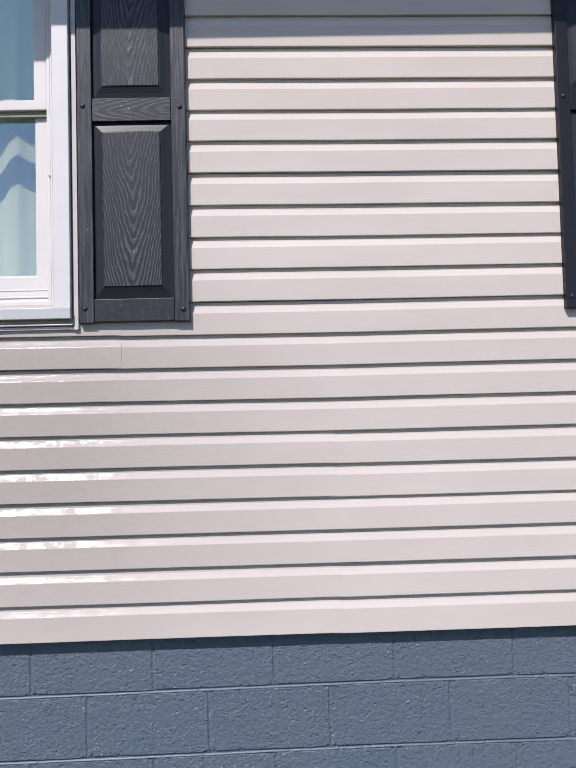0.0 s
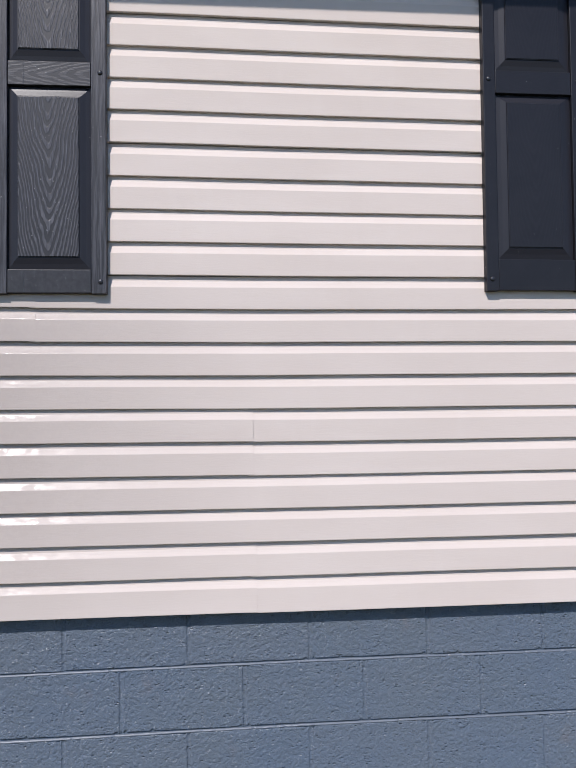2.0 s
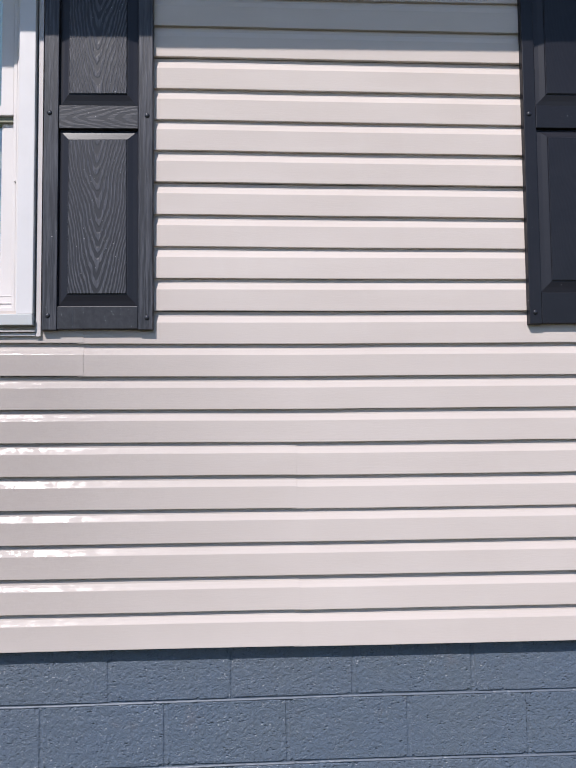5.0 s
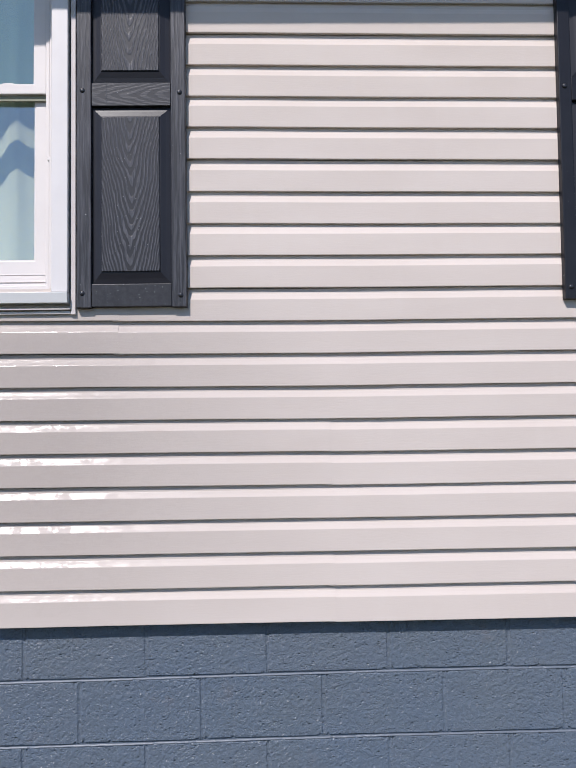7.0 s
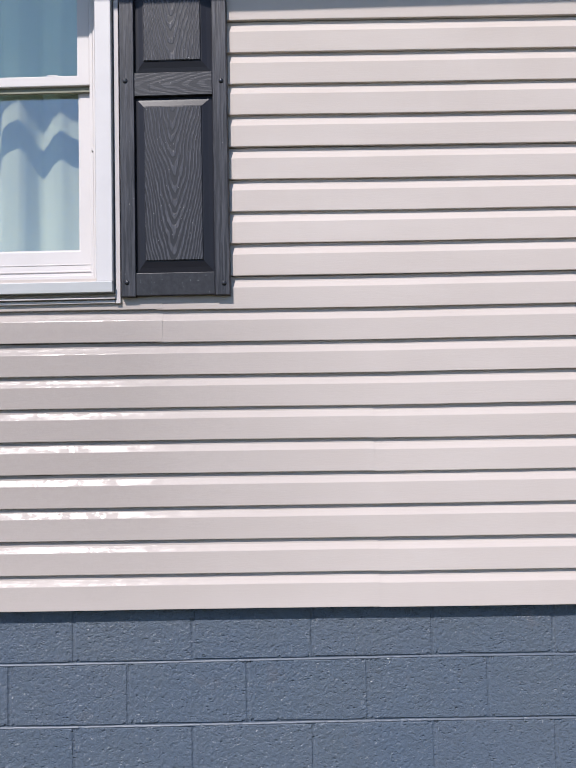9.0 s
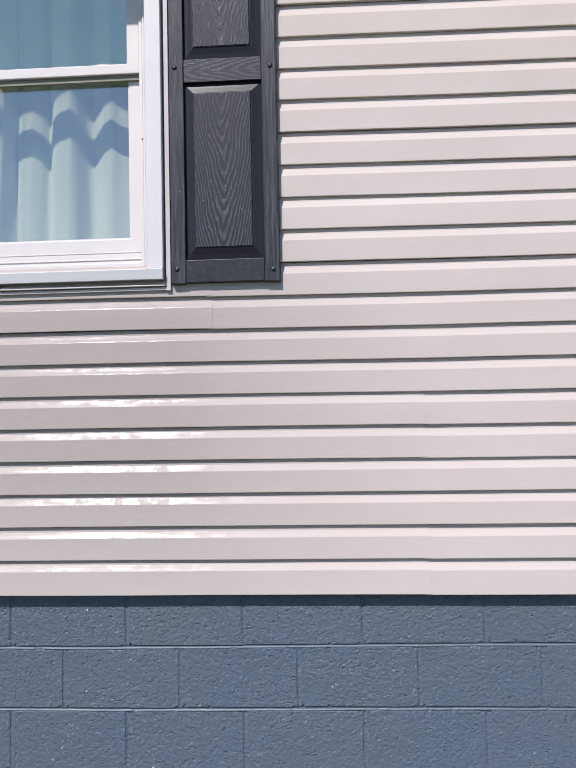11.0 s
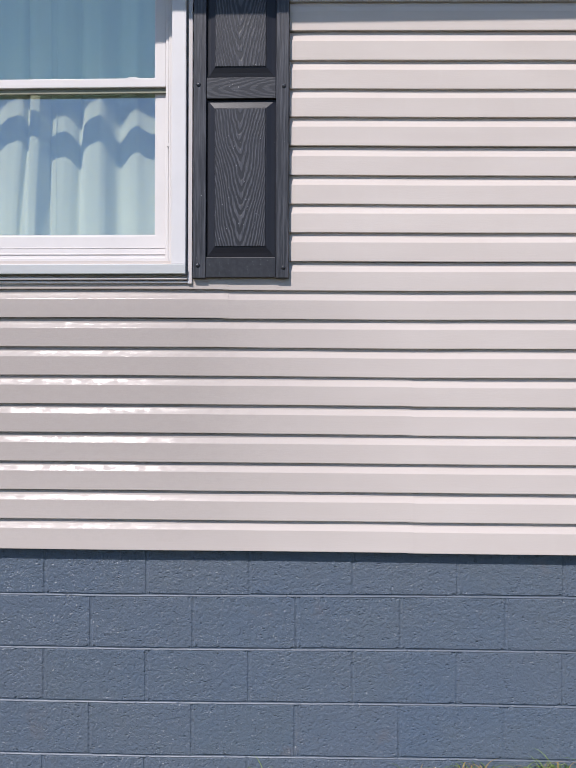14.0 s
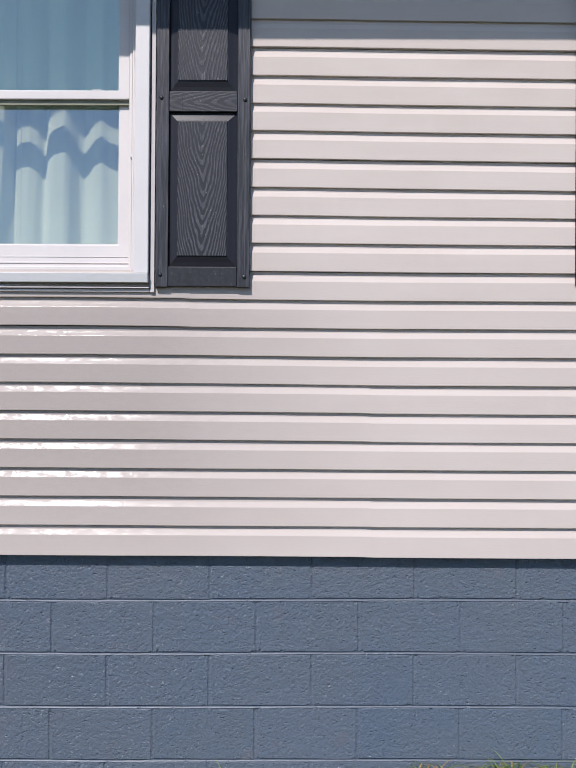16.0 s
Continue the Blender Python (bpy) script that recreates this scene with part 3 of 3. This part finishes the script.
# ---- grass ----
def build_grass():
    rng = random.Random(5)
    verts, faces = [], []

    def blade(x, y, h, a, bend, wd, curl):
        dx, dy = math.cos(a), math.sin(a)
        base = len(verts)
        for k in range(9):
            t = k / 8
            px = x + dx * bend * t * t
            py = min(y + dy * bend * t * t, -0.004)
            pz = grade(x) - 0.01 + h * (1.15 * t - curl * t ** 3)
            half = wd * (1 - t) ** 0.6 + 0.0001
            verts.extend([(px - dy * half, min(py + dx * half * 0.5, -0.003), pz), (px + dy * half, min(py - dx * half * 0.5, -0.003), pz)])
        faces.extend([(base + 2 * k, base + 2 * k + 1, base + 2 * k + 3, base + 2 * k + 2) for k in range(8)])

    for _ in range(17000):
        x = rng.uniform(-2.2, 3.2)
        y = -0.010 - abs(rng.gauss(0, 0.12))
        thick = 0.6 * noise.noise((x * 2.9, 0.3, 9)) + 0.8 * noise.noise((x * 9, y * 7, 3))
        tuft = math.exp(-((x - 0.22) / 0.17) ** 2)
        thick += 1.1 * tuft + (0.35 if x > 0.78 else -0.9 if x > 0.47 else -0.5)
        if thick < rng.uniform(-0.5, 0.3):
            continue
        h = rng.uniform(0.02, 0.055) + min(0.6, max(0, thick)) * rng.uniform(0.02, 0.085) * (1.25 if x < 0.7 else 1.0)
        if rng.random() < 0.03:
            h *= 1.8
        bend = rng.uniform(0.7, 2.2) * h
        blade(x, y, h, rng.uniform(0, 6.283), bend, rng.uniform(0.0014, 0.0038), 0.42 * bend / h)
    # taller weeds that curl over
    for x, n in ((-0.42, 3), (-0.05, 3), (0.55, 2), (0.83, 4), (0.98, 6), (1.06, 16), (1.12, 12), (1.26, 6), (1.36, 14), (1.43, 14), (1.52, 8), (1.62, 12)):
        for _ in range(n):
            h = rng.uniform(0.08, 0.145)
            blade(x + rng.gauss(0, 0.02), -0.03 - 0.03 * rng.random(), h, rng.choice((0, 3.14)) + rng.gauss(0, 0.5), h * rng.uniform(0.4, 0.9), rng.uniform(0.003, 0.006), rng.uniform(0.45, 0.95))
    me = bpy.data.meshes.new("grass")
    me.from_pydata(verts, [], faces)
    me.materials.append(BLADE)
    return tagged(new("grass", me), "ragged green and straw grass along the wall", "grass", kind="stuff")


build_grass()

# ---- siding panels: two courses each, lapped end to end ----
PROFILE = ((-0.0075, 0.0012), (-0.0295, 0.0), (-0.0318, 0.0008), (-0.0323, 0.003), (-0.0318, 0.0728), (-0.0310, 0.0750), (-0.0258, 0.0850),
           (-0.0211, 0.0948), (-0.0192, 0.1050), (-0.0190, 0.1115))


def panel_sag(x, seed, c, lift):
    """The small rise and fall of a panel's edge along the wall."""
    sag = 0.0011 * noise.noise((x * 1.3, seed * 3.7, c)) + 0.0004 * noise.noise((x * 5, seed, c))
    return sag + lift * min(1.3, max(0.0, (0.9 - x) / 0.9))


def course_fall(x, z):
    """The upper courses run slightly downhill to the east."""
    return (-0.004 + 0.012 * min(1.0, max(0.0, (x - 0.5) / 1.15))) * min(1.0, max(0.0, (z - 1.85) / 0.5))


def siding_panel(x0, x1, z, seed, proud, drop, starter, lift):
    bm = bmesh.new()
    n = max(1, int((x1 - x0) / 0.12))
    for c in range(2):
        rows = []
        for i in range(n + 1):
            x = x0 + (x1 - x0) * i / n
            sag = panel_sag(x, seed, c, lift) - course_fall(x, z + c * COURSE)
            out = 0.0007 * noise.noise((x * 1.9, seed * 1.3 + 5, c))
            rows.append([bm.verts.new((x, y - proud + out, z + c * COURSE + h + sag - drop - (starter if c == 0 and h < 0.01 else 0))) for y, h in PROFILE])
        for a, b in zip(rows, rows[1:]):
            for k in range(len(PROFILE) - 1):
                bm.faces.new((a[k], b[k], b[k + 1], a[k + 1]))
        # end thickness
        for r, s in ((rows[0], 1), (rows[-1], -1)):
            back = [bm.verts.new((v.co.x, v.co.y + 0.0016, v.co.z)) for v in r]
            for k in range(len(PROFILE) - 1):
                bm.faces.new((r[k], r[k + 1], back[k + 1], back[k]))
    return bm


def drip_beads(x0, x1, z, seed, panel_seed, c, lift):
    """Small water beads that hang in loose rows from the lip of a course."""
    rng = random.Random(seed)
    verts, faces, x = [], [], x0 + 0.01
    while x < x1 - 0.02:
        wide = rng.choice((0.0014, 0.0020, 0.0028, 0.0044))
        if noise.noise((x * 2.9 + seed * 5.37, seed * 0.71, 0.5)) > (-0.3 if c == 0 else 0.1) and rng.random() < 0.85:
            top = z + panel_sag(x, panel_seed, c, lift) - course_fall(x, z) + 0.0003
            low, b = rng.uniform(0.0016, 0.0026), len(verts)
            verts += [(x - wide, -0.0302, top), (x + wide, -0.0302, top), (x, -0.0319, top), (x, -0.0286, top),
                      (x - wide * 0.5, -0.0302, top - low), (x + wide * 0.5, -0.0302, top - low * 0.9)]
            faces += [(b, b + 2, b + 4), (b + 2, b + 5, b + 4), (b + 2, b + 1, b + 5), (b, b + 4, b + 3), (b + 3, b + 4, b + 5), (b + 3, b + 5, b + 1)]
        x += wide + rng.uniform(0.004, 0.015)
    me = bpy.data.meshes.new("drip_beads")
    me.from_pydata(verts, [], faces)
    me.materials.append(BEAD)
    return me


def lay_siding():
    seams = (0.856, 2.55, 0.850, -1.35, 0.138, 2.75, -1.7, 2.9, -1.2, 3.0, -1.5, 2.7)
    for i in range(12):
        z = BUTT + 2 * i * COURSE
        stretches = [(WEST, seams[i]), (seams[i] - 0.02, EAST)]
        for side, (a, b) in enumerate(stretches):
            blocked = [(r - WIN_WIDTH + 0.019, r - 0.019) for r in WINDOWS] if z > 1.80 else []
            spans, x = [], a
            for h0, h1 in blocked:
                if x < h0 < b:
                    spans.append((x, h0))
                if h1 > x:
                    x = max(x, h1)
            if x < b:
                spans.append((x, b))
            for x0, x1 in spans:
                lift, drop = (0.0, 0.002, 0.004, 0.006, 0.006, 0.003)[min(i, 5)], 0.0022 * side
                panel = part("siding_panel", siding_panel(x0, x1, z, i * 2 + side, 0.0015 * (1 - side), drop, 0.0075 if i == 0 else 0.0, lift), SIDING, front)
                for c in range(2):
                    if x1 > -0.9 and x0 < 2.2 and (i > 0 or c > 0):
                        me = drip_beads(max(x0, -0.9), min(x1, 2.2), z + c * COURSE - drop, i * 7 + side + 90 * c, i * 2 + side, c, lift)
                        beads = new("drip_beads", me)
                        beads.parent = panel
                        tagged(beads, "row of tiny clear water beads", kind="stuff")


lay_siding()

# ---- foundation blocks ----
def block_mesh(seed, w, h):
    """A block with worn rounded edges and a slightly uneven face, centred on its front."""
    rng = random.Random(seed)
    bm = bmesh.new()
    us = (-0.5, -0.490, -0.481, -0.47, -0.45, -0.27, -0.25, -0.235, 0.0, 0.2, 0.22, 0.235, 0.44, 0.465, 0.481, 0.490, 0.5)
    vs = (-0.5, -0.484, -0.455, 0.435, 0.468, 0.484, 0.5)
    notched = [u for u in (-0.47, -0.25, 0.22, 0.465) if rng.random() < (0.4 if abs(u) > 0.4 else 0.15)]
    grid = []
    for v in vs:
        row = []
        for u in us:
            bed, end, cove = abs(v) == 0.5, abs(u) == 0.5, abs(u) == 0.490
            y = 0.0054 if bed else 0.0017 if v == 0.484 else 0.0036 if end else 0.0030 if cove else rng.uniform(-0.0006, 0.0004)
            chip = rng.uniform(-0.0009, 0.0003) * (1 if v > 0 else -1) if abs(v) > 0.4 else 0
            if abs(v) > 0.46 and u in notched:
                chip -= rng.uniform(0.002, 0.006) * (1 if v > 0 else -1)
                y += rng.uniform(0.002, 0.005)
            row.append(bm.verts.new((u * w + (0 if end else rng.uniform(-0.0005, 0.0005)), y, v * h + chip)))
        grid.append(row)
    for a, b in zip(grid, grid[1:]):
        for i in range(len(us) - 1):
            bm.faces.new((a[i], a[i + 1], b[i + 1], b[i]))
    return to_mesh("block", bm, BLOCK)


def lay_blocks():
    pitch, bed = 0.4064, 0.2108
    kinds = [block_mesh(s, pitch, bed - 0.0065) for s in range(8)]
    rng = random.Random(11)
    for c in range(-1, 5):
        shift = (0.222, 0.4065)[c % 2] - 0.002 * max(0, c - 1)
        z = 0.685 + bed * 0.5 - bed * (c if c >= 0 else -1)
        k = math.ceil((WEST - shift) / pitch)
        while shift + pitch * (k + 1) < EAST + 0.01:
            ob = new("block", kinds[rng.randrange(8)])
            ob.parent = foundation
            ob.location = (shift + pitch * (k + 0.5), BACK + rng.uniform(-0.0004, 0.0004), z + bed_rise(shift + pitch * (k + 0.5)) + rng.uniform(-0.0008, 0.0008))
            k += 1


lay_blocks()


def joint_bead(z, seed):
    """The lower lip of a bed joint: a thin ragged bead of paint-filled mortar."""
    rng = random.Random(seed)
    bm, rows, x = bmesh.new(), [], -1.0
    while x < 2.4:
        out, up = rng.uniform(-0.0007, 0.0007), rng.uniform(-0.0006, 0.0006) + 0.0012 * noise.noise((x * 4, seed, 0))
        if rng.random() < 0.05:
            out += 0.003
        rows.append([bm.verts.new((x, y + BACK + out, z + bed_rise(x) + h + up)) for y, h in ((0.0052, 0.0008), (0.0012, -0.0005), (-0.0012, -0.0034), (-0.0012, -0.0056), (0.0014, -0.0072))])
        x += rng.uniform(0.006, 0.016)
    for a, b in zip(rows, rows[1:]):
        for k in range(4):
            bm.faces.new((a[k], b[k], b[k + 1], a[k + 1]))
    return bm


for course in range(4):
    part("mortar_joint", joint_bead(0.685 - 0.2108 * course, 40 + course), JOINT, foundation)
